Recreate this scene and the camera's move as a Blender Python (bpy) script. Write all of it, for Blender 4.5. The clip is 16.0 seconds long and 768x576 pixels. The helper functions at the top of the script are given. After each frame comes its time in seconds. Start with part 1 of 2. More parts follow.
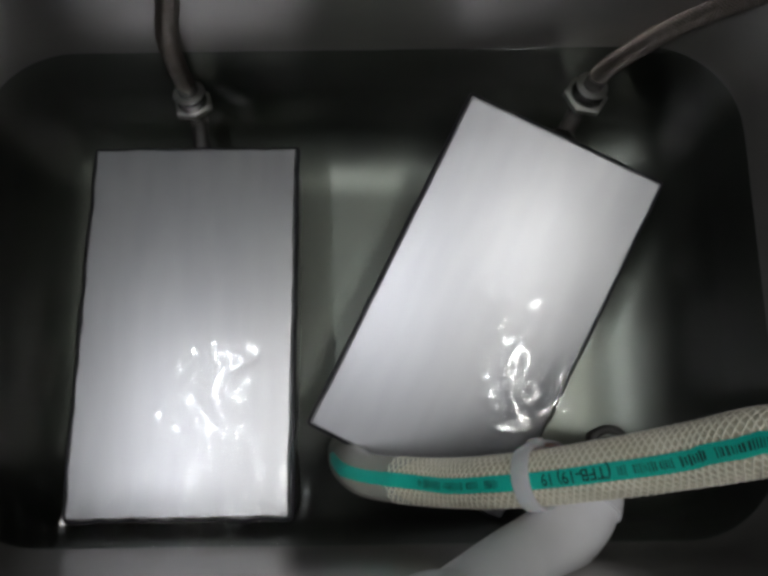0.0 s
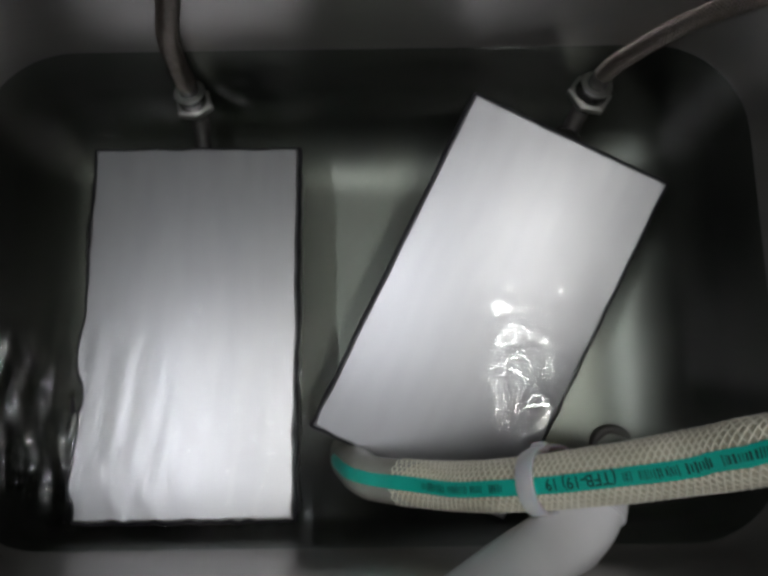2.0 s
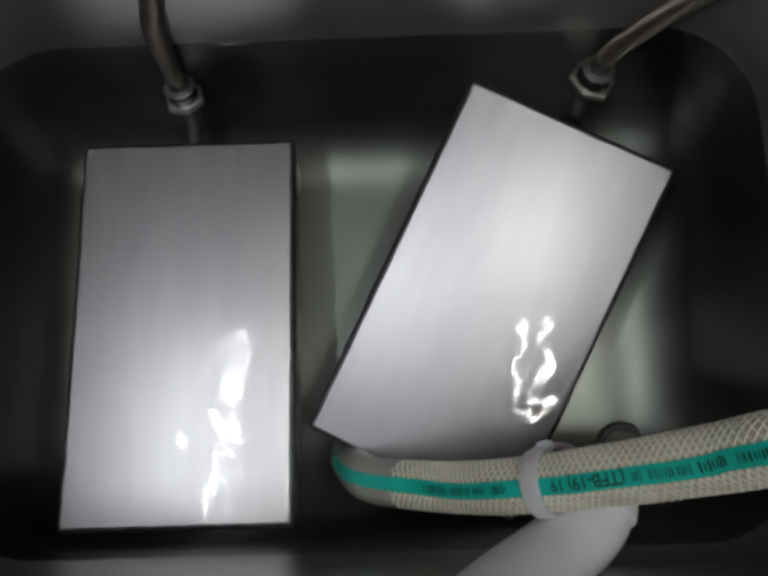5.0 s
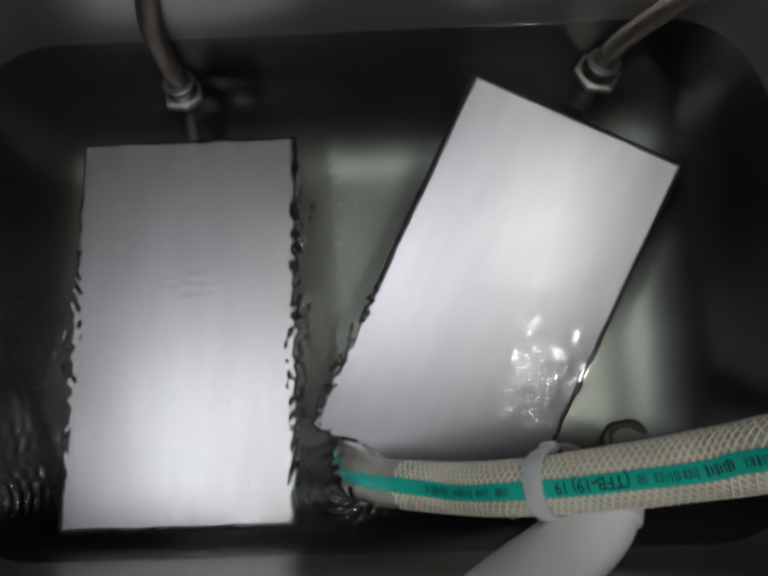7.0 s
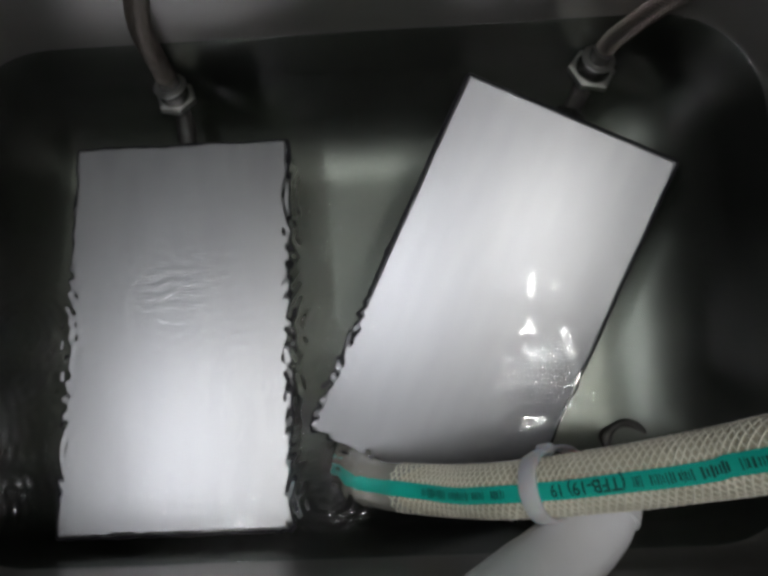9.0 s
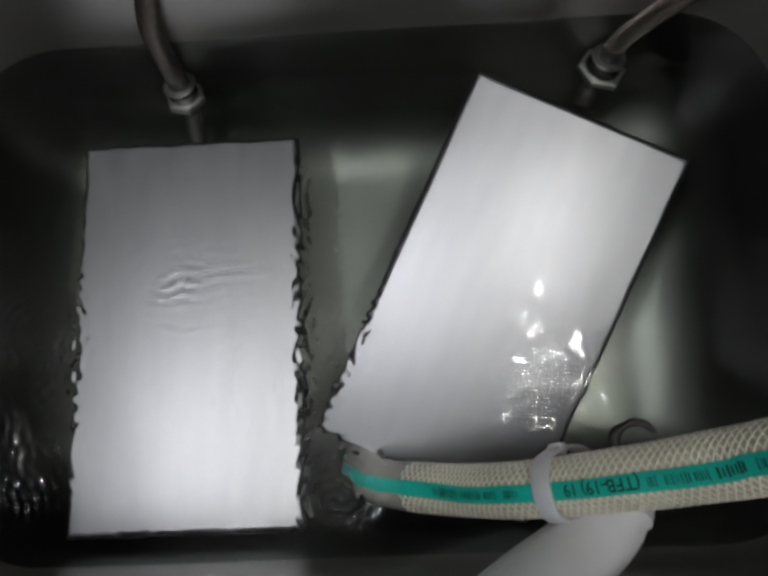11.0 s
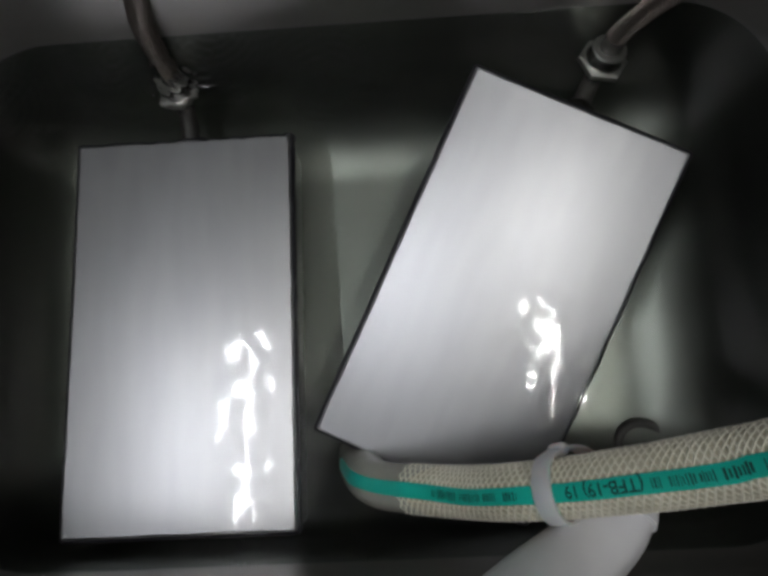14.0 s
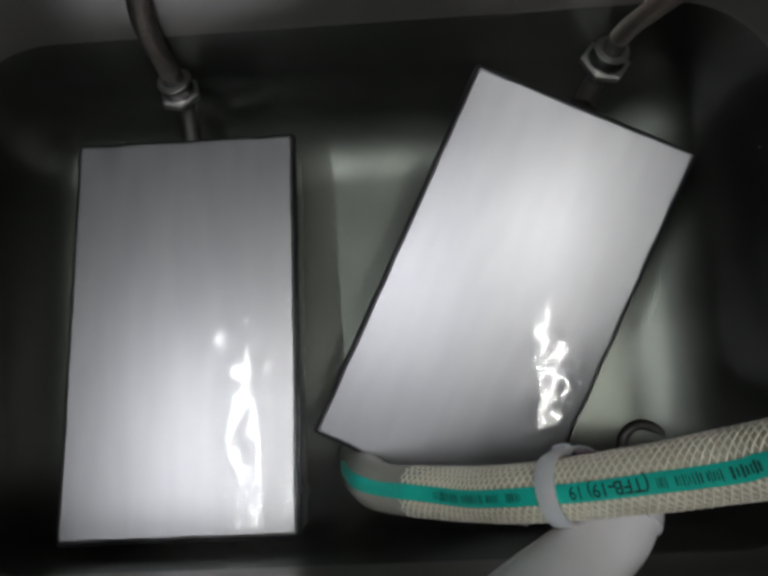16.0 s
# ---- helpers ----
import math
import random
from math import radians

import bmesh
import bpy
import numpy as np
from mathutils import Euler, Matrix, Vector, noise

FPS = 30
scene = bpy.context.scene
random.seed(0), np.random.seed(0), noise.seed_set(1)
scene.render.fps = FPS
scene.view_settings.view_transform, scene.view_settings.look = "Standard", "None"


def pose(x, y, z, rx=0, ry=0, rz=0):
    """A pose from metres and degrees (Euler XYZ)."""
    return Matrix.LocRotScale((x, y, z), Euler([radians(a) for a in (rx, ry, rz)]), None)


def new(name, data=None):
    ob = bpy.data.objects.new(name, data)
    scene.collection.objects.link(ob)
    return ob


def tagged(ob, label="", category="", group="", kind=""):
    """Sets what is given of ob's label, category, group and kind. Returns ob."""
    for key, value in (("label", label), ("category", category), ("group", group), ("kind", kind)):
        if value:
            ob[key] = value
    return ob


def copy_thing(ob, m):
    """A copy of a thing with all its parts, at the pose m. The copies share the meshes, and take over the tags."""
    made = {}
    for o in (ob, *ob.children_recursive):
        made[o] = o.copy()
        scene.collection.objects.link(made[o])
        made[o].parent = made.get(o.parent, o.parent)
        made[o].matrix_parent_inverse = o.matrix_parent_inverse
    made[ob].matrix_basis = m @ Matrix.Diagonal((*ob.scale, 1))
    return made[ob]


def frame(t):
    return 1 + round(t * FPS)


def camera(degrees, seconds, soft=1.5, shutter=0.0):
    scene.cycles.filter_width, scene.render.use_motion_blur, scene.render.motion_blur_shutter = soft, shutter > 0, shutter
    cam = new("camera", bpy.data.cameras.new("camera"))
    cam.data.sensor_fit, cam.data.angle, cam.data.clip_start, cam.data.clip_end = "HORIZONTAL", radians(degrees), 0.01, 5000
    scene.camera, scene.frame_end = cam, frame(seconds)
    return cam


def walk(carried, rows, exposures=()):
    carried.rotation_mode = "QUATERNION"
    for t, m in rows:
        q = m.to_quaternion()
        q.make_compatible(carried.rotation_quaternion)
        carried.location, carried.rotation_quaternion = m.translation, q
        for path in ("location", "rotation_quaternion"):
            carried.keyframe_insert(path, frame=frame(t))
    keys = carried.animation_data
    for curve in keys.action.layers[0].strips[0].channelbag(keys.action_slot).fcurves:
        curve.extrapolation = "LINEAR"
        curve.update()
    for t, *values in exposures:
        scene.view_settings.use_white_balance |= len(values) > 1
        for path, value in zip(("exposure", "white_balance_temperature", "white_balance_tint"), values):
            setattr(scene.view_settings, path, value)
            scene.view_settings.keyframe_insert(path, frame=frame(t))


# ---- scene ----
# World: still water lies at z = 0; x to the right, y away from the viewer.
cam = camera(62, 16.0, soft=3.6)
PATH = [
    (0.0, pose(0.0037, -0.0440, 0.3546, 9.95, 0.19, -0.70)),
    (0.5, pose(0.0022, -0.0409, 0.3562, 9.46, 0.30, -0.65)),
    (1.0, pose(0.0019, -0.0399, 0.3553, 9.68, 0.37, -0.35)),
    (1.5, pose(0.0017, -0.0399, 0.3521, 9.54, 0.21, -0.64)),
    (2.0, pose(0.0023, -0.0382, 0.3537, 9.23, 0.25, -0.77)),
    (2.5, pose(0.0038, -0.0381, 0.3522, 9.14, 0.35, -0.97)),
    (3.0, pose(0.0025, -0.0384, 0.3502, 9.17, 0.45, -1.07)),
    (3.5, pose(0.0042, -0.0399, 0.3457, 9.45, 0.70, -1.09)),
    (4.0, pose(0.0057, -0.0415, 0.3431, 9.67, 0.86, -1.27)),
    (6.5, pose(0.0102, -0.0324, 0.3401, 8.16, 1.55, -1.90)),
    (7.0, pose(0.0106, -0.0349, 0.3374, 8.52, 1.73, -1.84)),
    (7.5, pose(0.0110, -0.0331, 0.3393, 7.97, 1.85, -2.03)),
    (8.0, pose(0.0114, -0.0319, 0.3411, 7.94, 1.91, -1.98)),
    (8.5, pose(0.0135, -0.0305, 0.3402, 7.91, 2.05, -2.60)),
    (9.0, pose(0.0158, -0.0334, 0.3352, 8.43, 2.20, -2.47)),
    (11.5, pose(0.0108, -0.0326, 0.3353, 8.26, 2.38, -2.47)),
    (12.0, pose(0.0113, -0.0353, 0.3331, 8.44, 2.47, -2.66)),
    (12.5, pose(0.0111, -0.0380, 0.3291, 8.99, 2.68, -2.66)),
    (13.0, pose(0.0096, -0.0324, 0.3306, 8.27, 2.54, -2.48)),
    (13.5, pose(0.0116, -0.0313, 0.3290, 8.27, 2.59, -2.67)),
    (14.0, pose(0.0145, -0.0333, 0.3275, 8.31, 2.72, -2.74)),
    (14.5, pose(0.0149, -0.0378, 0.3258, 8.97, 2.83, -2.66)),
    (15.0, pose(0.0117, -0.0354, 0.3297, 8.33, 2.48, -2.82)),
    (15.5, pose(0.0125, -0.0351, 0.3279, 8.52, 2.64, -2.71)),
    (16.0, pose(0.0136, -0.0370, 0.3247, 9.05, 2.76, -2.62)),
]
walk(cam, PATH)

# ---------------------------------------------------------------- world and lamps
world = bpy.data.worlds.new("world")
scene.world = world
world.use_nodes = True
world.node_tree.nodes["Background"].inputs[0].default_value = (0.5, 0.55, 0.6, 1)
world.node_tree.nodes["Background"].inputs[1].default_value = 0.0
scene.view_settings.exposure = 0.0
LAMP_STRENGTH = 144.0
CEILING = 1.65

# ---------------------------------------------------------------- materials


def material(name, color, rough=0.5, metal=0.0, **more):
    m = bpy.data.materials.new(name)
    m.use_nodes = True
    b = m.node_tree.nodes["Principled BSDF"]
    b.inputs["Base Color"].default_value = (*color, 1)
    b.inputs["Roughness"].default_value = rough
    b.inputs["Metallic"].default_value = metal
    for key, value in more.items():
        b.inputs[key.replace("_", " ")].default_value = value
    return m


def vary(m, scale, low, high, stretch=(1, 1, 1), detail=4.0, coords="Object", rough=None, bump=0.0):
    """Noise between two colours, and, if asked for, between two roughnesses and as a bump of that many metres."""
    nt = m.node_tree
    b = nt.nodes["Principled BSDF"]
    tc = nt.nodes.new("ShaderNodeTexCoord")
    mp = nt.nodes.new("ShaderNodeMapping")
    mp.inputs["Scale"].default_value = stretch
    nz = nt.nodes.new("ShaderNodeTexNoise")
    nz.inputs["Scale"].default_value = scale
    nz.inputs["Detail"].default_value = detail
    nt.links.new(tc.outputs[coords], mp.inputs[0])
    nt.links.new(mp.outputs[0], nz.inputs["Vector"])
    if low:
        cr = nt.nodes.new("ShaderNodeValToRGB")
        cr.color_ramp.elements[0].position, cr.color_ramp.elements[1].position = 0.3, 0.7
        cr.color_ramp.elements[0].color, cr.color_ramp.elements[1].color = (*low, 1), (*high, 1)
        nt.links.new(nz.outputs["Fac"], cr.inputs[0])
        nt.links.new(cr.outputs[0], b.inputs["Base Color"])
    if rough:
        mr = nt.nodes.new("ShaderNodeMapRange")
        mr.inputs["From Min"].default_value, mr.inputs["From Max"].default_value = 0.3, 0.7
        mr.inputs["To Min"].default_value, mr.inputs["To Max"].default_value = rough
        nt.links.new(nz.outputs["Fac"], mr.inputs["Value"])
        nt.links.new(mr.outputs[0], b.inputs["Roughness"])
    if bump:
        bp = nt.nodes.new("ShaderNodeBump")
        bp.inputs["Strength"].default_value = 1.0
        bp.inputs["Distance"].default_value = bump
        nt.links.new(nz.outputs["Fac"], bp.inputs["Height"])
        last = [k for k in b.inputs["Normal"].links]
        if last:
            nt.links.new(last[0].from_socket, bp.inputs["Normal"])
        nt.links.new(bp.outputs[0], b.inputs["Normal"])
    return m


# brushed plates: fine grain along the length of the box
PLATE = material("brushed_steel_plate", (0.72, 0.72, 0.75), 0.5, 1.0)
vary(PLATE, 22, (0.61, 0.605, 0.645), (0.67, 0.665, 0.695), (4, 0.6, 1), rough=(0.43, 0.46))
vary(PLATE, 60, None, None, stretch=(14, 0.4, 1), bump=0.000012)
vary(PLATE, 7, None, None, bump=0.00015)
BOX_SIDE = material("black_coated_steel", (0.02, 0.019, 0.024), 0.45)
vary(BOX_SIDE, 40, (0.014, 0.013, 0.018), (0.03, 0.028, 0.034), rough=(0.38, 0.55))
TANK = material("tank_steel", (0.36, 0.37, 0.36), 0.38, 1.0)
vary(TANK, 6, (0.138, 0.147, 0.130), (0.195, 0.205, 0.185), rough=(0.32, 0.42))
vary(TANK, 50, None, None, stretch=(1, 8, 1), bump=0.00002)
# Steel above the water: its brighter reflections are put into a lighter colour.
LIT_STEEL = material("lit_tank_steel", (0.32, 0.31, 0.30), 0.45, 0.95)
vary(LIT_STEEL, 5, (0.36, 0.347, 0.337), (0.52, 0.50, 0.487), (1, 1, 3), rough=(0.38, 0.50))
vary(LIT_STEEL, 90, None, None, bump=0.00003)
CASING = material("casing_paint", (0.3, 0.31, 0.32), 0.5)
vary(CASING, 20, (0.27, 0.28, 0.29), (0.33, 0.34, 0.35), bump=0.0002)
NICKEL = material("nickel_plate", (0.55, 0.53, 0.50), 0.22, 1.0)
vary(NICKEL, 120, (0.30, 0.285, 0.28), (0.44, 0.42, 0.41), rough=(0.14, 0.26))
BRIGHT = material("bright_steel", (0.75, 0.74, 0.72), 0.2, 1.0)
vary(BRIGHT, 150, (0.70, 0.69, 0.67), (0.82, 0.81, 0.79), rough=(0.28, 0.38))
BRAID_WIRE = material("steel_wire", (0.50, 0.46, 0.43), 0.30, 1.0)
vary(BRAID_WIRE, 300, (0.27, 0.235, 0.21), (0.37, 0.325, 0.295))
RUBBER = material("black_rubber", (0.025, 0.022, 0.022), 0.5)
vary(RUBBER, 60, (0.018, 0.016, 0.016), (0.04, 0.036, 0.034))
PVC = material("clear_pvc", (0.52, 0.48, 0.40), 0.28, 0.0, Coat_Weight=0.3, Coat_Roughness=0.15)
vary(PVC, 35, (0.47, 0.43, 0.305), (0.61, 0.57, 0.43))
# Wet and see-through under water; the dimness there is put into the material.
WET_DIM_PVC = material("wet_dim_pvc", (0.52, 0.49, 0.42), 0.2, 0.0, Transmission_Weight=0.4, IOR=1.12)
vary(WET_DIM_PVC, 35, (0.50, 0.485, 0.43), (0.62, 0.60, 0.54))
YARN = material("reinforcing_yarn", (0.74, 0.72, 0.66), 0.4)
vary(YARN, 70, (0.82, 0.79, 0.66), (0.92, 0.89, 0.77))
STRIPE = material("green_stripe", (0.0, 0.36, 0.27), 0.38)
vary(STRIPE, 45, (0.0, 0.41, 0.32), (0.01, 0.53, 0.42))
INK = material("black_ink", (0.01, 0.05, 0.045), 0.4)
MILKY = material("milky_plastic", (0.62, 0.62, 0.66), 0.38, 0.0, Subsurface_Weight=0.12, Subsurface_Scale=0.01)
MILKY.node_tree.nodes["Principled BSDF"].inputs["Subsurface Radius"].default_value = (0.6, 0.6, 0.6)
vary(MILKY, 24, (0.78, 0.78, 0.81), (0.88, 0.88, 0.90))
TIE = material("nylon_tie", (0.66, 0.65, 0.67), 0.35, 0.0, Subsurface_Weight=0.3, Subsurface_Scale=0.01)
vary(TIE, 60, (0.60, 0.59, 0.61), (0.70, 0.69, 0.71))
WALL = material("room_wall_paint", (0.5, 0.5, 0.5), 0.8)
vary(WALL, 3, (0.15, 0.15, 0.15), (0.2, 0.2, 0.2))
CEIL = material("ceiling_paint", (0.6, 0.6, 0.6), 0.8)
vary(CEIL, 3, (0.27, 0.27, 0.27), (0.33, 0.33, 0.33))
FLOOR = material("room_floor_sheet", (0.2, 0.2, 0.2), 0.5)
vary(FLOOR, 8, (0.08, 0.08, 0.083), (0.12, 0.12, 0.122))
WHITE_ENAMEL = material("lamp_enamel", (0.8, 0.8, 0.8), 0.4)

WATER = bpy.data.materials.new("water")
WATER.use_nodes = True
nt = WATER.node_tree
nt.nodes.remove(nt.nodes["Principled BSDF"])
refraction = nt.nodes.new("ShaderNodeBsdfRefraction")
refraction.inputs["IOR"].default_value = 1.33
refraction.inputs["Roughness"].default_value = 0.0
refraction.inputs["Color"].default_value = (0.97, 0.99, 0.985, 1)
gloss = nt.nodes.new("ShaderNodeBsdfGlossy")
gloss.inputs["Roughness"].default_value = 0.055
fresnel = nt.nodes.new("ShaderNodeFresnel")
fresnel.inputs["IOR"].default_value = 1.38
mix = nt.nodes.new("ShaderNodeMixShader")
nt.links.new(fresnel.outputs[0], mix.inputs[0])
nt.links.new(refraction.outputs[0], mix.inputs[1])
nt.links.new(gloss.outputs[0], mix.inputs[2])
nt.links.new(mix.outputs[0], nt.nodes["Material Output"].inputs[0])


def glow(name, tint):
    m = bpy.data.materials.new(name)
    m.use_nodes = True
    nt = m.node_tree
    nt.nodes.remove(nt.nodes["Principled BSDF"])
    em = nt.nodes.new("ShaderNodeEmission")
    em.inputs[0].default_value = (*tint, 1)
    em.inputs[1].default_value = LAMP_STRENGTH
    nt.links.new(em.outputs[0], nt.nodes["Material Output"].inputs[0])
    return m


COOL_GLOW = glow("cool_lamp_glow", (0.965, 0.975, 1.0))
WARM_GLOW = glow("neutral_lamp_glow", (1.0, 0.99, 0.945))

# ---------------------------------------------------------------- mesh helpers


def part(name, bm, mat, parent=None, label="", smooth=True):
    """Links a bmesh as one mesh object under a thing or a part."""
    me = bpy.data.meshes.new(name)
    bmesh.ops.recalc_face_normals(bm, faces=bm.faces)
    bm.to_mesh(me)
    bm.free()
    me.materials.append(mat)
    if smooth:
        me.polygons.foreach_set("use_smooth", [True] * len(me.polygons))
        me.set_sharp_from_angle(angle=radians(40))
    ob = new(name, me)
    if parent:
        ob.parent = parent
    if label:
        ob["label"] = label
    return ob


def spline(points, step):
    """A smooth line through the points, sampled evenly by arc length."""
    p = [Vector(q) for q in points]
    p = [2 * p[0] - p[1]] + p + [2 * p[-1] - p[-2]]
    fine = []
    for a, b, c, d in zip(p, p[1:], p[2:], p[3:]):
        for k in range(24):
            t = k / 24
            fine.append(0.5 * (2 * b + (c - a) * t + (2 * a - 5 * b + 4 * c - d) * t * t + (3 * b - a - 3 * c + d) * t ** 3))
    fine.append(p[-2])
    at = [0.0]
    for a, b in zip(fine, fine[1:]):
        at.append(at[-1] + (b - a).length)
    count = max(8, round(at[-1] / step))
    grid = np.linspace(0, at[-1], count + 1)
    axes = [np.interp(grid, at, [q[k] for q in fine]) for k in range(3)]
    return [Vector(q) for q in zip(*axes)], at[-1]


def frames_of(line, up=(0, 0, 1)):
    """For each point of a line: the way along it, a side and an up that stays as near to up as it can."""
    last = len(line) - 1
    ways = [(line[min(k + 1, last)] - line[max(k - 1, 0)]).normalized() for k in range(last + 1)]
    flat = [abs(w.dot(Vector(up))) for w in ways]
    first = min(range(last + 1), key=lambda k: flat[k])
    sides = {first: ways[first].cross(Vector(up)).normalized()}
    for k in list(range(first + 1, last + 1)) + list(range(first - 1, -1, -1)):
        near = sides[k - 1 if k > first else k + 1]
        level = ways[k].cross(Vector(up))
        aim = level.normalized() if level.length > 0.6 and level.dot(near) > 0 else near
        side = near.lerp(aim, 0.3)
        sides[k] = (side - ways[k] * side.dot(ways[k])).normalized()
    return [(w, sides[k], sides[k].cross(w)) for k, w in enumerate(ways)]


def sweep(line, radius, sides=16, caps=True, frames=None, bm=None):
    """A round tube along a line; radius is a number or one number a point."""
    bm = bm or bmesh.new()
    frames = frames or frames_of(line)
    rings = []
    for k, (q, (way, side, up)) in enumerate(zip(line, frames)):
        r = radius[k] if hasattr(radius, "__len__") else radius
        rings.append([bm.verts.new(q + r * (math.cos(a) * side + math.sin(a) * up)) for a in (2 * math.pi * j / sides for j in range(sides))])
    for a, b in zip(rings, rings[1:]):
        for j in range(sides):
            bm.faces.new((a[j], a[(j + 1) % sides], b[(j + 1) % sides], b[j]))
    if caps:
        bm.faces.new(rings[0][::-1])
        bm.faces.new(rings[-1])
    return bm


def helices(line, step, radius, wire, count, pitch, flat=1.0):
    """Yarns wound both ways round a line: small four-sided wires."""
    frames = frames_of(line)
    verts, faces = [], []
    for way_round in (1, -1):
        for n in range(count):
            first = len(verts)
            for k, (q, (way, side, up)) in enumerate(zip(line, frames)):
                a = 2 * math.pi * (n / count + way_round * k * step / pitch)
                out = math.cos(a) * side + math.sin(a) * up
                across = (way * pitch + way_round * 2 * math.pi * radius * (-math.sin(a) * side + math.cos(a) * up)).cross(out).normalized()
                lift = radius + (0.35 * wire if (k // 2 + n) % 2 else 0.0) * way_round
                for u, v in ((1, 0), (0, 1), (-1, 0), (0, -1)):
                    verts.append(q + out * (lift + v * wire * flat) + across * u * wire)
            for k in range(len(line) - 1):
                b = first + 4 * k
                faces += [(b + j, b + (j + 1) % 4, b + 4 + (j + 1) % 4, b + 4 + j) for j in range(4)]
    me = bpy.data.meshes.new("braid")
    me.from_pydata([tuple(v) for v in verts], [], faces)
    return me


def mesh_part(name, me, mat, parent, label=""):
    me.materials.append(mat)
    me.polygons.foreach_set("use_smooth", [True] * len(me.polygons))
    ob = new(name, me)
    ob.parent = parent
    if label:
        ob["label"] = label
    return ob


def bevelled_box(sx, sy, sz, bevel, segments=3):
    bm = bmesh.new()
    bmesh.ops.create_cube(bm, size=1.0)
    bmesh.ops.scale(bm, vec=(sx, sy, sz), verts=bm.verts)
    bmesh.ops.bevel(bm, geom=bm.edges[:], offset=bevel, segments=segments, affect="EDGES", profile=0.5)
    return bm


def ring_of(x0, x1, y0, y1, r, z, n=10):
    """A rounded rectangle, corner by corner."""
    out = []
    for cx, cy, a0 in ((x1 - r, y1 - r, 0), (x0 + r, y1 - r, 90), (x0 + r, y0 + r, 180), (x1 - r, y0 + r, 270)):
        for k in range(n + 1):
            a = radians(a0 + 90 * k / n)
            out.append(Vector((cx + r * math.cos(a), cy + r * math.sin(a), z)))
    return out


def loft(rings, close_last=False, close_first=False):
    bm = bmesh.new()
    vs = [[bm.verts.new(v) for v in ring] for ring in rings]
    n = len(vs[0])
    for a, b in zip(vs, vs[1:]):
        for j in range(n):
            bm.faces.new((a[j], a[(j + 1) % n], b[(j + 1) % n], b[j]))
    if close_last:
        bm.faces.new(vs[-1])
    if close_first:
        bm.faces.new(vs[0][::-1])
    return bm


# ---------------------------------------------------------------- the room
ROOM = (-1.6, 1.6, -1.5, 1.7)
ROOM_FLOOR = -0.85


def slab(name, x0, x1, y0, y1, z0, z1, mat):
    bm = bmesh.new()
    bmesh.ops.create_cube(bm, size=1.0)
    bmesh.ops.scale(bm, vec=(x1 - x0, y1 - y0, z1 - z0), verts=bm.verts)
    bmesh.ops.translate(bm, vec=((x0 + x1) / 2, (y0 + y1) / 2, (z0 + z1) / 2), verts=bm.verts)
    return tagged(part(name, bm, mat, smooth=False), kind="structure")


x0, x1, y0, y1 = ROOM
slab("floor", x0, x1, y0, y1, ROOM_FLOOR - 0.1, ROOM_FLOOR, FLOOR)
slab("ceiling", x0, x1, y0, y1, CEILING, CEILING + 0.1, CEIL)
slab("wall_north", x0, x1, y1, y1 + 0.1, ROOM_FLOOR - 0.1, CEILING + 0.1, WALL)
slab("wall_south", x0, x1, y0 - 0.1, y0, ROOM_FLOOR - 0.1, CEILING + 0.1, WALL)
slab("wall_east", x1, x1 + 0.1, y0 - 0.1, y1 + 0.1, ROOM_FLOOR - 0.1, CEILING + 0.1, WALL)
slab("wall_west", x0 - 0.1, x0, y0 - 0.1, y1 + 0.1, ROOM_FLOOR - 0.1, CEILING + 0.1, WALL)


def ceiling_lamp(x, y, length, light):
    """A batten with one fluorescent tube along y."""
    top = new("ceiling_lamp")
    top.location = (x, y, CEILING)
    body = bevelled_box(0.06, length + 0.06, 0.035, 0.006)
    bmesh.ops.translate(body, vec=(0, 0, -0.0175), verts=body.verts)
    part("housing", body, WHITE_ENAMEL, top)
    line = [Vector((0, -length / 2 + length * k / 2, -0.062)) for k in range(3)]
    part("tube", sweep(line, 0.008, 10, frames=[(Vector((0, 1, 0)), Vector((1, 0, 0)), Vector((0, 0, 1)))] * 3), light, top, "glowing white fluorescent tube")
    for s in (-1, 1):
        cap = bevelled_box(0.03, 0.018, 0.05, 0.004)
        bmesh.ops.translate(cap, vec=(0, s * (length / 2 + 0.009), -0.055), verts=cap.verts)
        part("end_cap", cap, WHITE_ENAMEL, top)
    return tagged(top, "white batten lamp with a lit fluorescent tube under the ceiling", "ceiling lamp", "ceiling lamps over the tank")


ceiling_lamp(-0.49, -0.17, 0.62, COOL_GLOW)
ceiling_lamp(0.41, -0.09, 0.55, WARM_GLOW)

# ---------------------------------------------------------------- the tank
TX0, TX1, TY0, TY1 = -0.236, 0.216, -0.119, 0.164
CORNER, COVE, TANK_FLOOR, RIM = 0.055, 0.060, -0.115, 0.10
TAPER = 0.004


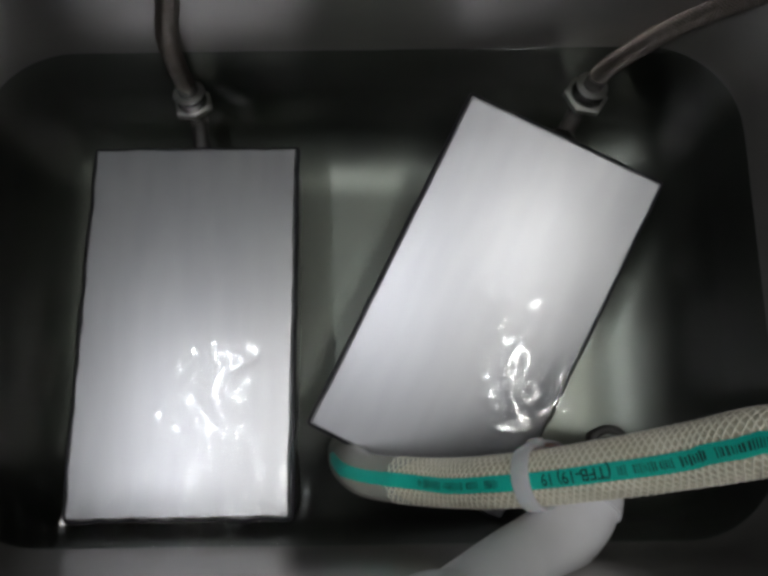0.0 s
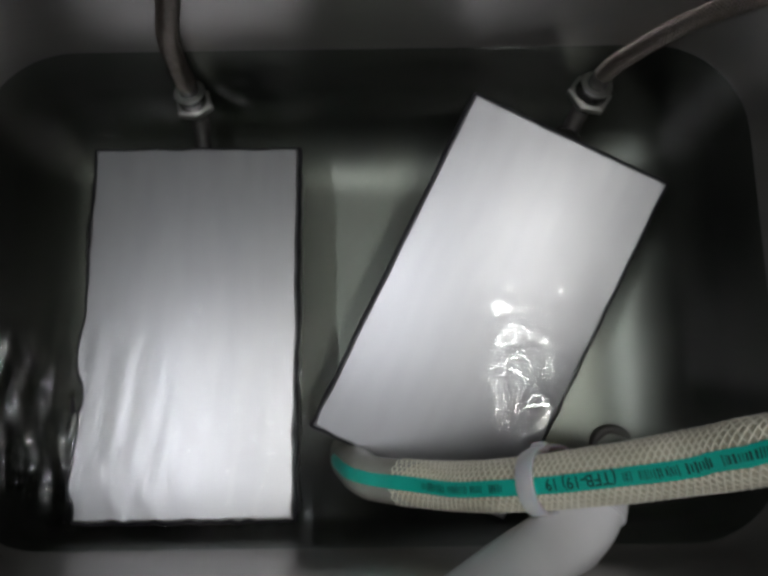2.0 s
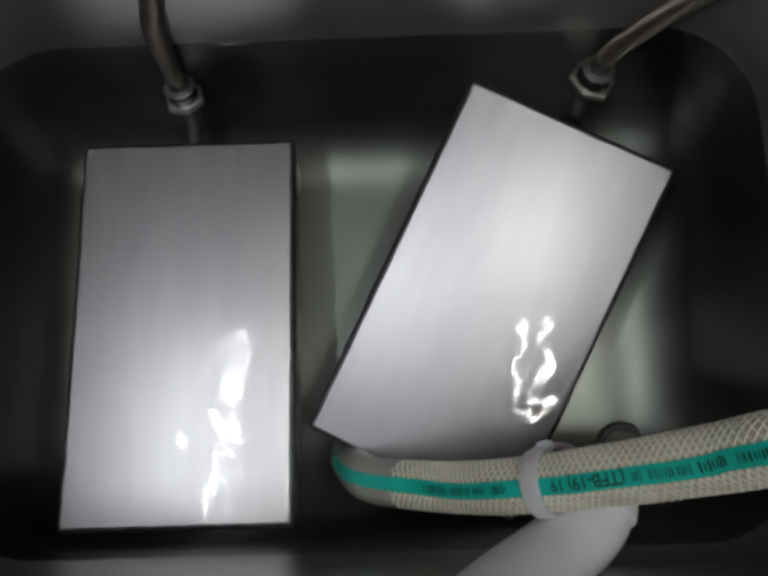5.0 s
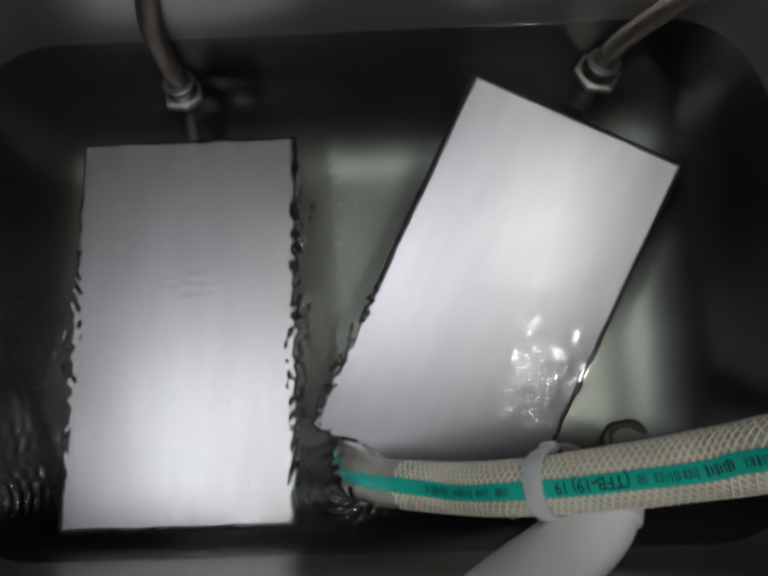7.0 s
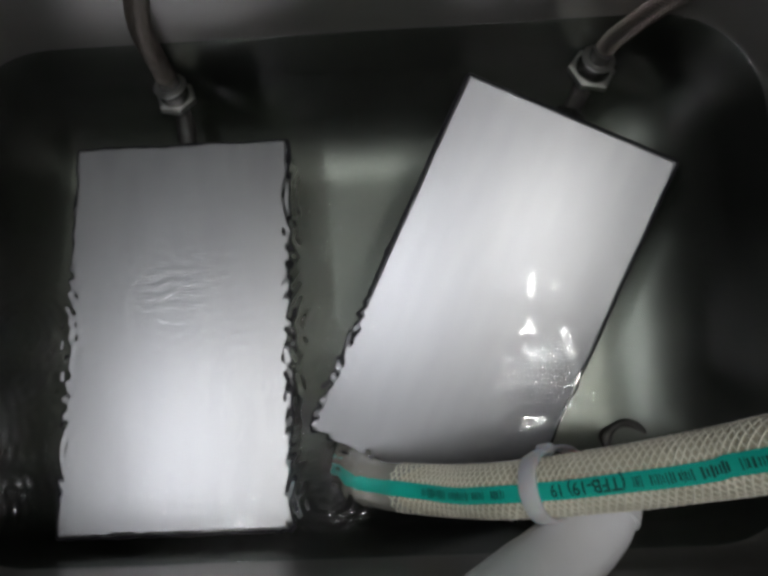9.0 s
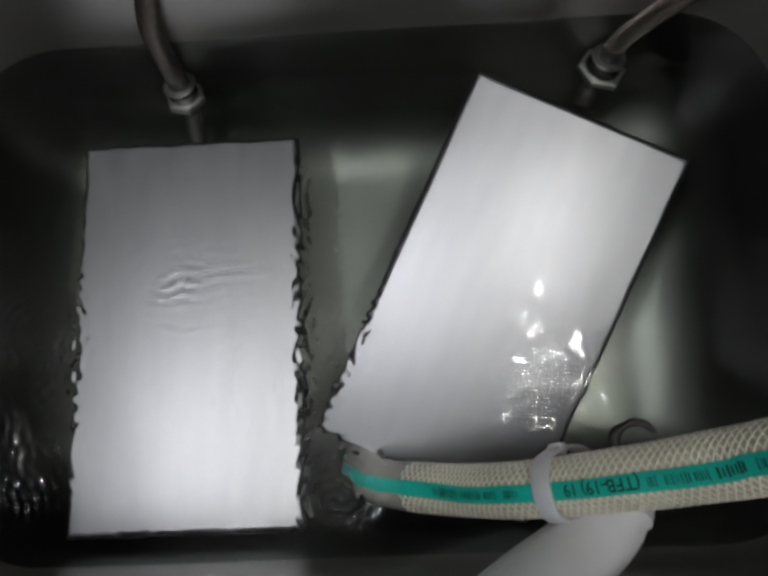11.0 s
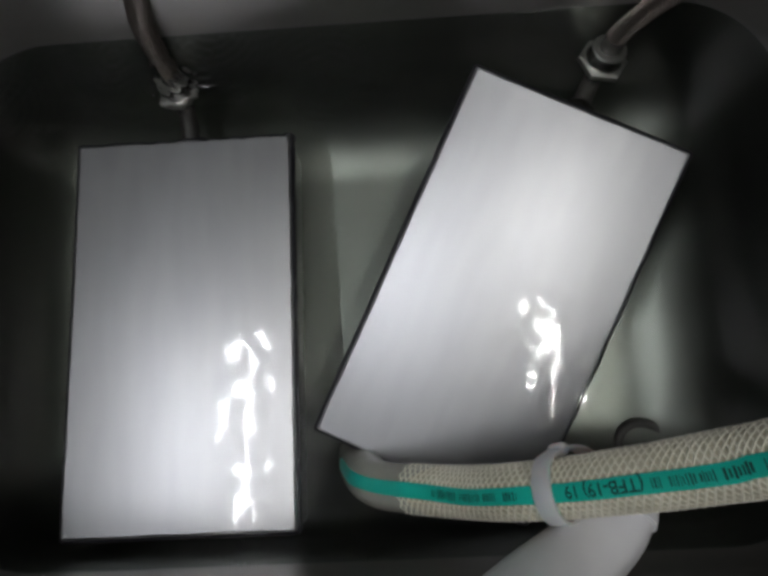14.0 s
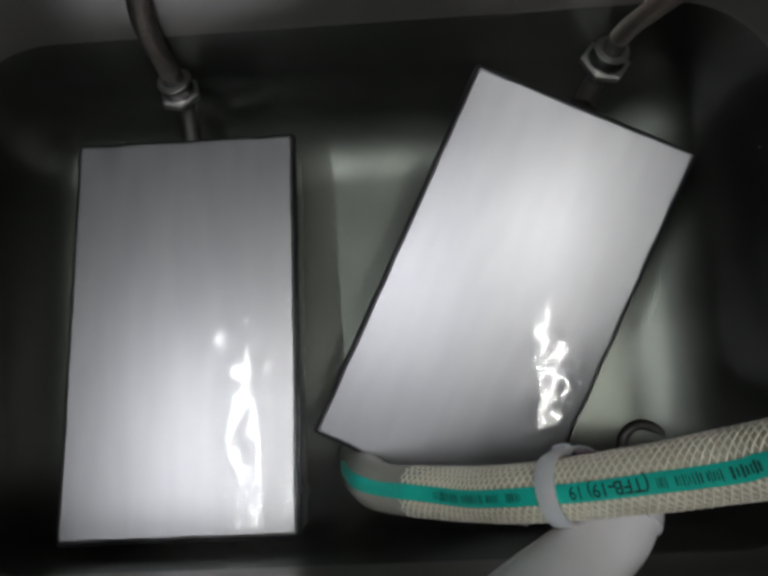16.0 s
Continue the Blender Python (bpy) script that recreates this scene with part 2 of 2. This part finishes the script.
def steel_tank():
    top = new("steel_tank")
    top.location = (0, 0, ROOM_FLOOR)
    lift = -ROOM_FLOOR
    upper_loft = loft([ring_of(TX0, TX1, TY0, TY1, CORNER, RIM), ring_of(TX0, TX1, TY0, TY1, CORNER, 0.05), ring_of(TX0, TX1, TY0, TY1, CORNER, 0.0)])
    bmesh.ops.translate(upper_loft, vec=(0, 0, lift), verts=upper_loft.verts)
    part("upper_wall", upper_loft, LIT_STEEL, top, "dull grey wall above the water line")
    rings = [ring_of(TX0, TX1, TY0, TY1, CORNER, 0.0)]
    for k in range(11):
        a = radians(90 * k / 10)
        i = TAPER * (0.6 + 0.04 * k) + COVE * (1 - math.cos(a))
        rings.append(ring_of(TX0 + i, TX1 - i * 1.3, TY0 + i * 0.95, TY1 - i, max(0.006, CORNER - i * 0.75), TANK_FLOOR + COVE * (1 - math.sin(a))))
    bm = loft(rings, close_last=True)
    bmesh.ops.translate(bm, vec=(0, 0, lift), verts=bm.verts)
    part("basin", bm, TANK, top, "dark steel basin with a rounded bottom edge")
    cx0, cx1, cy0, cy1 = -0.42, 0.46, -0.72, 0.76
    rim = [ring_of(TX0, TX1, TY0, TY1, CORNER, RIM - 0.002), ring_of(TX0 - 0.001, TX1 + 0.001, TY0 - 0.001, TY1 + 0.001, CORNER, RIM + 0.001),
           ring_of(TX0 - 0.004, TX1 + 0.004, TY0 - 0.004, TY1 + 0.004, CORNER, RIM + 0.002), ring_of(cx0, cx1, cy0, cy1, 0.02, RIM + 0.002),
           ring_of(cx0 - 0.002, cx1 + 0.002, cy0 - 0.002, cy1 + 0.002, 0.02, RIM), ring_of(cx0 - 0.002, cx1 + 0.002, cy0 - 0.002, cy1 + 0.002, 0.02, RIM - 0.03)]
    bm = loft(rim)
    bmesh.ops.translate(bm, vec=(0, 0, lift), verts=bm.verts)
    part("rim", bm, TANK, top)
    case = [ring_of(cx0, cx1, cy0, cy1, 0.02, RIM - 0.004), ring_of(cx0, cx1, cy0, cy1, 0.02, ROOM_FLOOR)]
    bm = loft(case, close_last=True)
    bmesh.ops.translate(bm, vec=(0, 0, lift), verts=bm.verts)
    part("casing", bm, CASING, top)
    return tagged(top, "dark steel tank with rounded corners, filled with water", "tank")


steel_tank()

# ---------------------------------------------------------------- the water
SX0, SX1, SY0, SY1 = -0.26, 0.24, -0.24, 0.66
CELL = 0.001


def bell(v, mid, half, soft):
    return 1 / (1 + np.exp(-(v - mid + half) / soft)) / (1 + np.exp((v - mid - half) / soft))


def water_surface():
    """One rigid sheet of ripples. Along y it goes from a short swell through gentle and calm water to fine ripples."""
    nx, ny = round((SX1 - SX0) / CELL), round((SY1 - SY0) / CELL)
    xs, ys = np.linspace(SX0, SX1, nx + 1), np.linspace(SY0, SY1, ny + 1)
    X, Y = np.meshgrid(xs, ys)
    rng = np.random.RandomState(7)
    h = np.zeros_like(X)

    def chop(count, long0, long1, height, heading, spread):
        out = np.zeros_like(X)
        for k in range(count):
            a, lam = heading + rng.uniform(-spread, spread), rng.uniform(long0, long1)
            out += height * (lam / long0) * np.sin(2 * np.pi / lam * (X * np.cos(a) + Y * np.sin(a)) + rng.uniform(0, 6.28))
        return out

    calm = bell(Y, 0.230, 0.12, 0.015)
    rough = bell(Y, 0.465, 0.11, 0.015)
    # slow unevenness everywhere
    h += chop(26, 0.018, 0.06, 0.000010, 0, np.pi) * (1 - 0.5 * calm)
    # lively strips in which the lamps glitter
    near = sum(bell(Y, mid, 0.030, 0.008) for mid in (-0.145, -0.050, 0.420))
    h += chop(24, 0.007, 0.017, 0.000014, 0, np.pi) * bell(X, 0.088, 0.028, 0.008) * (0.25 + near * (0.9 + 0.6 * rough))
    h += chop(22, 0.008, 0.018, 0.000015, 0, np.pi) * bell(X, -0.075, 0.045, 0.010) * (0.20 + 0.8 * bell(Y, -0.155, 0.06, 0.015))
    h += chop(12, 0.010, 0.022, 0.000008, 0, np.pi)
    h += chop(14, 0.005, 0.010, 0.000016, 0, np.pi) * bell(X, -0.06, 0.05, 0.01) * sum(bell(Y, mid, 0.005, 0.0015) for mid in (-0.209, -0.117, 0.123, 0.353))
    # gentle wavelets
    left = bell(X, -0.135, 0.085, 0.012)
    h += chop(16, 0.008, 0.018, 0.000008, 0.2, 0.9) * left * (1 - 0.9 * calm)
    # short swell over the box at x = -0.12
    h += chop(16, 0.008, 0.020, 0.000090, 0.15, 0.6) * left * bell(Y, -0.155, 0.06, 0.015)
    # fine rings that cross one another
    patch = np.zeros_like(X)
    for k in range(34):
        sx, sy = rng.uniform(-0.24, 0.01), rng.uniform(0.36, 0.56)
        r = np.hypot(X - sx, Y - sy)
        lam = rng.uniform(0.0048, 0.0068)
        patch += np.exp(-(r / rng.uniform(0.020, 0.042)) ** 2) * np.sin(2 * np.pi * r / lam + rng.uniform(0, 6.28))
    h += 0.00041 * bell(X, -0.118, 0.112, 0.012) * bell(Y, 0.460, 0.088, 0.012) * patch
    co = np.stack([X, Y, h], -1).reshape(-1, 3)
    i = (np.arange(ny)[:, None] * (nx + 1) + np.arange(nx)[None]).reshape(-1)
    quads = np.stack([i, i + 1, i + nx + 2, i + nx + 1], -1).astype(np.int32)
    me = bpy.data.meshes.new("water_surface")
    me.vertices.add(len(co))
    me.vertices.foreach_set("co", co.ravel())
    me.loops.add(quads.size)
    me.loops.foreach_set("vertex_index", quads.ravel())
    me.polygons.add(len(quads))
    me.polygons.foreach_set("loop_start", np.arange(0, quads.size, 4, dtype=np.int32))
    me.polygons.foreach_set("use_smooth", np.ones(len(quads), bool))
    me.update(calc_edges=True)
    me.materials.append(WATER)
    ob = new("water_surface", me)
    ob.visible_shadow = False
    return tagged(ob, "clear rippled water with bright lamp glints", "water", kind="structure")


WATER_OB = water_surface()


def water_edge():
    """The water creeps up the tank's wall in a small hollow curve."""
    high, wide = 0.0006, 0.0014
    rings = []
    for k in range(11):
        d = wide * k / 10
        ring = ring_of(TX0 + d + 0.0002, TX1 - d - 0.0002, TY0 + d + 0.0002, TY1 - d - 0.0002, CORNER - d, 0.0, 16)
        dense = [a.lerp(b, j / 40) for a, b in zip(ring, ring[1:] + ring[:1]) for j in range(40 if (b - a).length > 0.05 else 1)]
        for v in dense:
            v.z = high * (1 - k / 10) ** 2 * (1 + 0.45 * noise.noise(v * 90) + 0.45 * noise.noise(v * 260)) + 0.0003
        rings.append(dense)
    ob = part("water_edge", loft(rings), WATER)
    ob.visible_shadow = False
    return tagged(ob, "edge of the water creeping up the tank wall", "water", kind="structure")


water_edge()

# ---------------------------------------------------------------- the two steel boxes
BW, BL, BH = 0.125, 0.2230, 0.055


def steel_box():
    """Origin at the middle of the top face."""
    top = new("steel_box")
    plate = bevelled_box(BW + 0.003, BL + 0.003, 0.004, 0.0016, 3)
    bmesh.ops.translate(plate, vec=(0, 0, -0.002), verts=plate.verts)
    part("top_plate", plate, PLATE, top, "brushed bright steel top plate")
    seal = bevelled_box(BW + 0.0075, BL + 0.0075, 0.007, 0.0025, 3)
    bmesh.ops.translate(seal, vec=(0, 0, -0.006), verts=seal.verts)
    part("seal", seal, BOX_SIDE, top, "black edging round the top plate")
    body = bevelled_box(BW + 0.002, BL + 0.002, BH - 0.008, 0.003, 3)
    bmesh.ops.translate(body, vec=(0, 0, -0.008 - (BH - 0.008) / 2), verts=body.verts)
    part("body", body, TANK, top, "dull steel lower body")
    for sx in (-1, 1):
        for sy in (-1, 1):
            bead = bmesh.new()
            bmesh.ops.create_icosphere(bead, subdivisions=2, radius=0.0015)
            bmesh.ops.translate(bead, vec=(sx * (BW / 2 - 0.001), sy * (BL / 2 - 0.001), -0.0011), verts=bead.verts)
            part("weld_bead", bead, PLATE, top)
    return top


def hex_nut(radius, length):
    """A hexagonal nut with chamfered ends along +y, from its origin."""
    bm = bmesh.new()
    rings = []
    for y, r in ((0, 0.86), (0.12, 1.0), (0.88, 1.0), (1.0, 0.86)):
        rings.append([Vector((radius * r * math.cos(radians(60 * k + 30)), y * length, radius * r * math.sin(radians(60 * k + 30)))) for k in range(6)])
    bm.free()
    return loft(rings, close_last=True, close_first=True)


def ring_band(radius, thick, y0, y1, bulge=0.0):
    rings = []
    for y, r in ((y0, radius - thick), (y0, radius), ((y0 + y1) / 2, radius + bulge), (y1, radius), (y1, radius - thick)):
        rings.append([Vector((r * math.cos(a), y, r * math.sin(a))) for a in (2 * math.pi * k / 24 for k in range(24))])
    return loft(rings, close_last=True, close_first=True)


def cone(profile):
    """A turned piece along +y from pairs of height and radius."""
    rings = [[Vector((r * math.cos(a), y, r * math.sin(a))) for a in (2 * math.pi * k / 24 for k in range(24))] for y, r in profile]
    return loft(rings, close_last=True, close_first=True)


def steel_hose(points, root, size, lock_finish, label):
    """A braided hose with a hexagonal nut and a ferrule at its first point."""
    top = new("braided_hose")
    line, _ = spline(points, 0.0015)
    part("core", sweep(line, 0.0055, 14), RUBBER, top, "dark hose core")
    mesh_part("braid", helices(line, 0.0015, 0.0057, 0.00044, 14, 0.032, 0.7), BRAID_WIRE, top, "woven steel wire braid")["kind"] = "stuff"
    way = (line[9] - line[0]).normalized()
    turn = way.to_track_quat("Y", "Z").to_matrix().to_4x4()
    m = Matrix.Translation(line[0]) @ turn
    for name, bm, mat, finish in (("nut", hex_nut(size, 0.0050), BRIGHT, "bright chamfered hexagonal nut"), ("shank", cone(((0.0, 0.64 * size), (0.0048, 0.74 * size), (0.0068, 0.72 * size), (0.010, 0.0094), (0.0135, 0.0078), (0.0142, 0.006))), NICKEL, "dull nickel shank"),
                                  ("ferrule", ring_band(0.0065, 0.0014, 0.0125, 0.024), RUBBER, "dark ferrule"), ("collar", ring_band(0.0098, 0.0036, 0.0138, 0.0156, 0.0006), BRIGHT, "thin bright collar")):
        bm.transform(m @ pose(0, 0.0035, 0))
        part(name, bm, mat, top, finish, smooth=name != "nut")
    foot = m @ Vector((0, 0.003, 0))
    knee = foot - way * 0.010
    root = Vector(root)
    bend, _ = spline([foot, knee.lerp(foot, 0.3), knee.lerp(root, 0.3), knee.lerp(root, 0.65), root], 0.002)
    part("elbow", sweep(bend, 0.0056, 16), RUBBER, top, "dark pipe elbow screwed into the box")
    lock = hex_nut(0.0095, 0.006)
    lock.transform(Matrix.Translation(root.lerp(knee, 0.12)) @ (knee - root).normalized().to_track_quat("Y", "Z").to_matrix().to_4x4())
    part("lock_nut", lock, lock_finish, top, smooth=False)
    return tagged(top, label, "hose", "braided hoses of the boxes")


tagged(steel_box(), "submerged flat steel box with a brushed bright top", "steel box", "steel boxes in the tank")
left_box = bpy.data.objects["steel_box"]
right_box = copy_thing(left_box, Matrix.Identity(4))
left_box.matrix_basis = pose(-0.1163, 0.0038, -0.040, -4.2, -0.17, 0)
right_box.matrix_basis = Matrix.Translation((0.0654, 0.0130, -0.0401)) @ pose(0, 0, 0, 0, 0, -26.79) @ pose(0, 0, 0, 8.9, 2.9, 0)
tagged(right_box, "submerged steel box lying askew, brushed bright top")

steel_hose([(-0.1182, 0.1440, -0.0532), (-0.1192, 0.1478, -0.0440), (-0.1200, 0.1512, -0.0350), (-0.1208, 0.1550, -0.022), (-0.1205, 0.1570, -0.002), (-0.1160, 0.1565, 0.028), (-0.1068, 0.1545, 0.055), (-0.0950, 0.152, 0.088), (-0.0855, 0.160, 0.122),
            (-0.083, 0.190, 0.134), (-0.080, 0.235, 0.116), (-0.078, 0.30, 0.1085)], (-0.116, 0.114, -0.070), 0.0128, BOX_SIDE, "steel-braided hose with a hexagonal nut, rising out of the water")
steel_hose([(0.1336, 0.1460, -0.0498), (0.1353, 0.1483, -0.0410), (0.1371, 0.1508, -0.0322), (0.1405, 0.1550, -0.022), (0.1475, 0.1575, -0.005), (0.159, 0.1592, 0.014), (0.176, 0.1592, 0.038), (0.190, 0.1545, 0.060), (0.199, 0.1465, 0.090),
            (0.216, 0.139, 0.119), (0.255, 0.150, 0.122), (0.31, 0.170, 0.1085)], (0.1165, 0.1150, -0.050), 0.0148, NICKEL, "steel-braided hose curving away over the tank corner")

# ---------------------------------------------------------------- the reinforced hose, the milky tube and the tie
HOSE = [(-0.0237, -0.0757, -0.112), (-0.0217, -0.0797, -0.0900), (-0.0173, -0.0820, -0.0600), (-0.0088, -0.0858, -0.0320), (0.0080, -0.0872, -0.0145), (0.0354, -0.0870, 0.0075), (0.0575, -0.0834, 0.0340), (0.0788, -0.0792, 0.0520), (0.0969, -0.0745, 0.0700), (0.1131, -0.0700, 0.0850), (0.1266, -0.0654, 0.1000), (0.1404, -0.0600, 0.1200),
        (0.158, -0.057, 0.139), (0.20, -0.045, 0.150), (0.26, -0.03, 0.138), (0.33, -0.02, 0.117), (0.42, -0.01, 0.1155)]
HOSE_R = 0.013


def reinforced_hose():
    top = new("reinforced_hose")
    step = 0.002
    line, length = spline(HOSE, step)
    step = length / (len(line) - 1)
    frames = frames_of(line)
    dip = next(k for k, q in enumerate(line) if q.z > -0.003)

    def on_wall(s, a, lift):
        k = min(max(s / step, 0), len(line) - 1.001)
        j, w = int(k), k - int(k)
        q = line[j].lerp(line[j + 1], w)
        side, up = frames[j][1].lerp(frames[j + 1][1], w), frames[j][2].lerp(frames[j + 1][2], w)
        return q + (HOSE_R + lift) * (math.cos(a) * side + math.sin(a) * up)

    def wall(inner, above):
        """The hose's wall on one side of the water's surface, cut along the surface."""
        bm = bmesh.new()
        columns = []
        for j in range(28):
            a = 2 * math.pi * j / 28
            cut = next(k for k in range(len(line)) if on_wall(k * step, a, inner).z > 0) * step
            ends = (cut, length) if above else (0.0, cut)
            n = 150 if above else 30
            columns.append([bm.verts.new(on_wall(ends[0] + (ends[1] - ends[0]) * k / n, a, inner)) for k in range(n + 1)])
        for p, q in zip(columns, columns[1:] + columns[:1]):
            for k in range(len(p) - 1):
                bm.faces.new((p[k], q[k], q[k + 1], p[k + 1]))
        return bm

    part("submerged_end", wall(-0.0007, False), WET_DIM_PVC, top, "dim translucent end under water")
    part("wall", wall(-0.0006, True), PVC, top, "yellowish clear plastic wall")
    mesh_part("yarn", helices(line[max(0, dip - 8):], step, HOSE_R - 0.0005, 0.00046, 14, 0.046, 0.45), YARN, top, "white reinforcing yarn netting")["kind"] = "stuff"

    mid, half = radians(96), 0.0037 / HOSE_R
    bm = bmesh.new()
    rows = []
    for k in range(len(line)):
        # Under water the stripe's dimming is shaped in: it sinks into the wall.
        sunk = 0.0007 + 0.0006 * (1 - k / max(1, dip - 8)) if k < dip - 8 else 0.0
        rows.append([bm.verts.new(on_wall(k * step, mid + half * u, l)) for u, l in ((-1.03, -0.0008 - sunk), (-1, 0.0003 - sunk), (-0.5, 0.0004 - sunk), (0, 0.0004 - sunk), (0.5, 0.0004 - sunk), (1, 0.0003 - sunk), (1.03, -0.0008 - sunk))])
    for a, b in zip(rows, rows[1:]):
        for j in range(6):
            bm.faces.new((a[j], a[j + 1], b[j + 1], b[j]))
    stripe = part("stripe", bm, STRIPE, top, "green stripe printed with black letters")

    def lettering(text, s0, size):
        """Letters that read from the far end of the hose, upside down to the viewer."""
        cu = bpy.data.curves.new("print", "FONT")
        cu.body, cu.size, cu.offset = text, size, 0.00012
        ob = new("print", cu)
        me = bpy.data.meshes.new_from_object(ob.evaluated_get(bpy.context.evaluated_depsgraph_get()))
        bpy.data.objects.remove(ob)
        bm = bmesh.new()
        bm.from_mesh(me)
        bmesh.ops.triangulate(bm, faces=bm.faces[:])
        bmesh.ops.subdivide_edges(bm, edges=bm.edges[:], cuts=3, use_grid_fill=True)
        for v in bm.verts:
            v.co = on_wall(s0 - v.co.x, mid + (0.36 * size - v.co.y) * -1 / HOSE_R * -1, 0.0006)
        part("print", bm, INK, stripe, smooth=False)

    def bar(s0, s1, h):
        bm = bmesh.new()
        n = max(2, int((s1 - s0) / 0.001))
        r = [[bm.verts.new(on_wall(s0 + (s1 - s0) * k / n, mid + u * h / HOSE_R, 0.0006)) for u in (-0.5, 0.5)] for k in range(n + 1)]
        for a, b in zip(r, r[1:]):
            bm.faces.new((a[0], a[1], b[1], b[0]))
        part("print", bm, INK, stripe, smooth=False)

    # arc length at which x = 0.0953 lies
    mark = min(range(len(line)), key=lambda k: (line[k] - Vector(HOSE[8])).length) * step
    lettering("(TFB-19) 19", mark + 0.0100, 0.0068)
    rng = random.Random(3)
    # words too blurred to read: groups of short upright bars
    for a, b, heavy in ((0.0125, 0.0165, 0.6), (0.0195, 0.029, 0.5), (0.031, 0.0375, 0.6), (0.040, 0.052, 1.0), (0.056, 0.075, 0.7), (-0.052, -0.046, 0.9), (-0.062, -0.055, 0.8), (-0.078, -0.064, 0.7), (-0.098, -0.081, 0.7)):
        s = a
        while s < b:
            w = rng.uniform(0.0003, 0.0008) * (0.6 + heavy)
            bar(mark + s, mark + s + w, rng.uniform(0.0026, 0.0042))
            s += w + rng.uniform(0.0004, 0.0009)
    return tagged(top, "clear yarn-reinforced hose with a green stripe, dipping into the water", "hose")


reinforced_hose()

TUBE = [(-0.02, -0.30, 0.1195), (-0.012, -0.24, 0.126), (-0.004, -0.18, 0.143), (0.0117, -0.1246, 0.1280), (0.0304, -0.1227, 0.1000), (0.0578, -0.1170, 0.0620), (0.0798, -0.1107, 0.0400), (0.0982, -0.0981, 0.0270), (0.1015, -0.0835, 0.0215), (0.0960, -0.0725, 0.0190)]


def milky_tube():
    top = new("milky_tube")
    line, _ = spline(TUBE, 0.003)
    n = len(line)
    r = [0.0172 * min(1.0, math.sqrt(max(0.0, 1 - (1 - min(1.0, (n - 1 - k) / 5)) ** 2)) + 0.15) for k in range(n)]
    cut = n - 9
    part("bend", sweep(line[:cut + 1], r[:cut + 1], 28), MILKY, top)
    part("end_cap", sweep(line[cut:], [q + 0.0007 for q in r[cut:]], 28), MILKY, top, "milky rounded end cap")
    part("lip", sweep(line[cut - 1:cut + 2], [q + 0.0016 for q in r[cut - 1:cut + 2]], 28), MILKY, top, "raised lip round the cap")
    return tagged(top, "milky white plastic tube bent under the hose", "tube")


milky_tube()


def cable_tie():
    """A flat band round hose and tube, with its head on top."""
    top = new("cable_tie")
    hose, _ = spline(HOSE, 0.002)
    q = min(hose, key=lambda v: (v - Vector((0.0720, -0.0810, 0.0465))).length)
    k = hose.index(q)
    way = (hose[k + 1] - hose[k - 1]).normalized()
    side = way.cross(Vector((0, 0, 1))).normalized()
    up = side.cross(way)
    loop = []
    for j in range(49):
        a = 2 * math.pi * j / 48
        r = HOSE_R + 0.0012
        low = max(0.0, -math.sin(a))
        loop.append(q + side * (math.cos(a) * (r + 0.002 * low) + 0.007 * low * max(0.0, math.cos(a))) + up * (math.sin(a) * r - 0.024 * low))
    bm = bmesh.new()
    rows = []
    for j, v in enumerate(loop):
        out = (v - (q - up * 0.006)).normalized()
        rows.append([bm.verts.new(v + way * w * 0.0042 + out * d * 0.0008) for w, d in ((-1, -1), (-1, 0.6), (-0.8, 1), (0.8, 1), (1, 0.6), (1, -1))])
    for a, b in zip(rows, rows[1:]):
        for j in range(6):
            bm.faces.new((a[j], a[(j + 1) % 6], b[(j + 1) % 6], b[j]))
    part("band", bm, TIE, top)
    head = bevelled_box(0.0085, 0.0055, 0.0050, 0.0018)
    m = Matrix((way, side, up)).transposed().to_4x4()
    m.translation = q - side * (HOSE_R + 0.001) - up * 0.010
    head.transform(m)
    part("head", head, TIE, top)
    return tagged(top, "white nylon cable tie round hose and milky tube", "cable tie")


cable_tie()


def rubber_ring():
    bm = bmesh.new()
    rows = []
    for j in range(40):
        a = 2 * math.pi * j / 40
        rows.append([bm.verts.new(((0.0135 + 0.0031 * math.cos(b)) * math.cos(a), (0.0135 + 0.0031 * math.cos(b)) * math.sin(a), 0.0031 * math.sin(b))) for b in (2 * math.pi * i / 12 for i in range(12))])
    for j in range(40):
        for i in range(12):
            bm.faces.new((rows[j][i], rows[j][(i + 1) % 12], rows[(j + 1) % 40][(i + 1) % 12], rows[(j + 1) % 40][i]))
    ob = part("rubber_ring", bm, RUBBER)
    ob.location = (0.1510, -0.0782, TANK_FLOOR + 0.003)
    return tagged(ob, "dark rubber ring lying on the tank floor", "ring")


rubber_ring()

# ---------------------------------------------------------------- what moves


def motions():
    """The sheet of ripples drifts; it shows gentle water, bursts of swell, fine ripples and at last calm water."""
    rng = random.Random(11)
    glide = [(0.0, 0.0), (1.5, 0.0), (1.8, 0.09), (2.3, 0.095), (2.6, 0.01), (3.2, 0.0), (3.5, 0.085), (4.1, 0.07), (4.5, 0.0), (6.2, -0.47), (12.5, -0.47),
             (12.9, -0.225), (14.4, -0.262), (16.0, -0.208)]
    rows = []
    for k in range(81):
        t = k * 0.2
        y = float(np.interp(t, [g[0] for g in glide], [g[1] for g in glide]))
        rows.append((t, pose(rng.uniform(-0.006, 0.006), y + rng.uniform(-0.004, 0.004), 0)))
    walk(WATER_OB, rows)


motions()
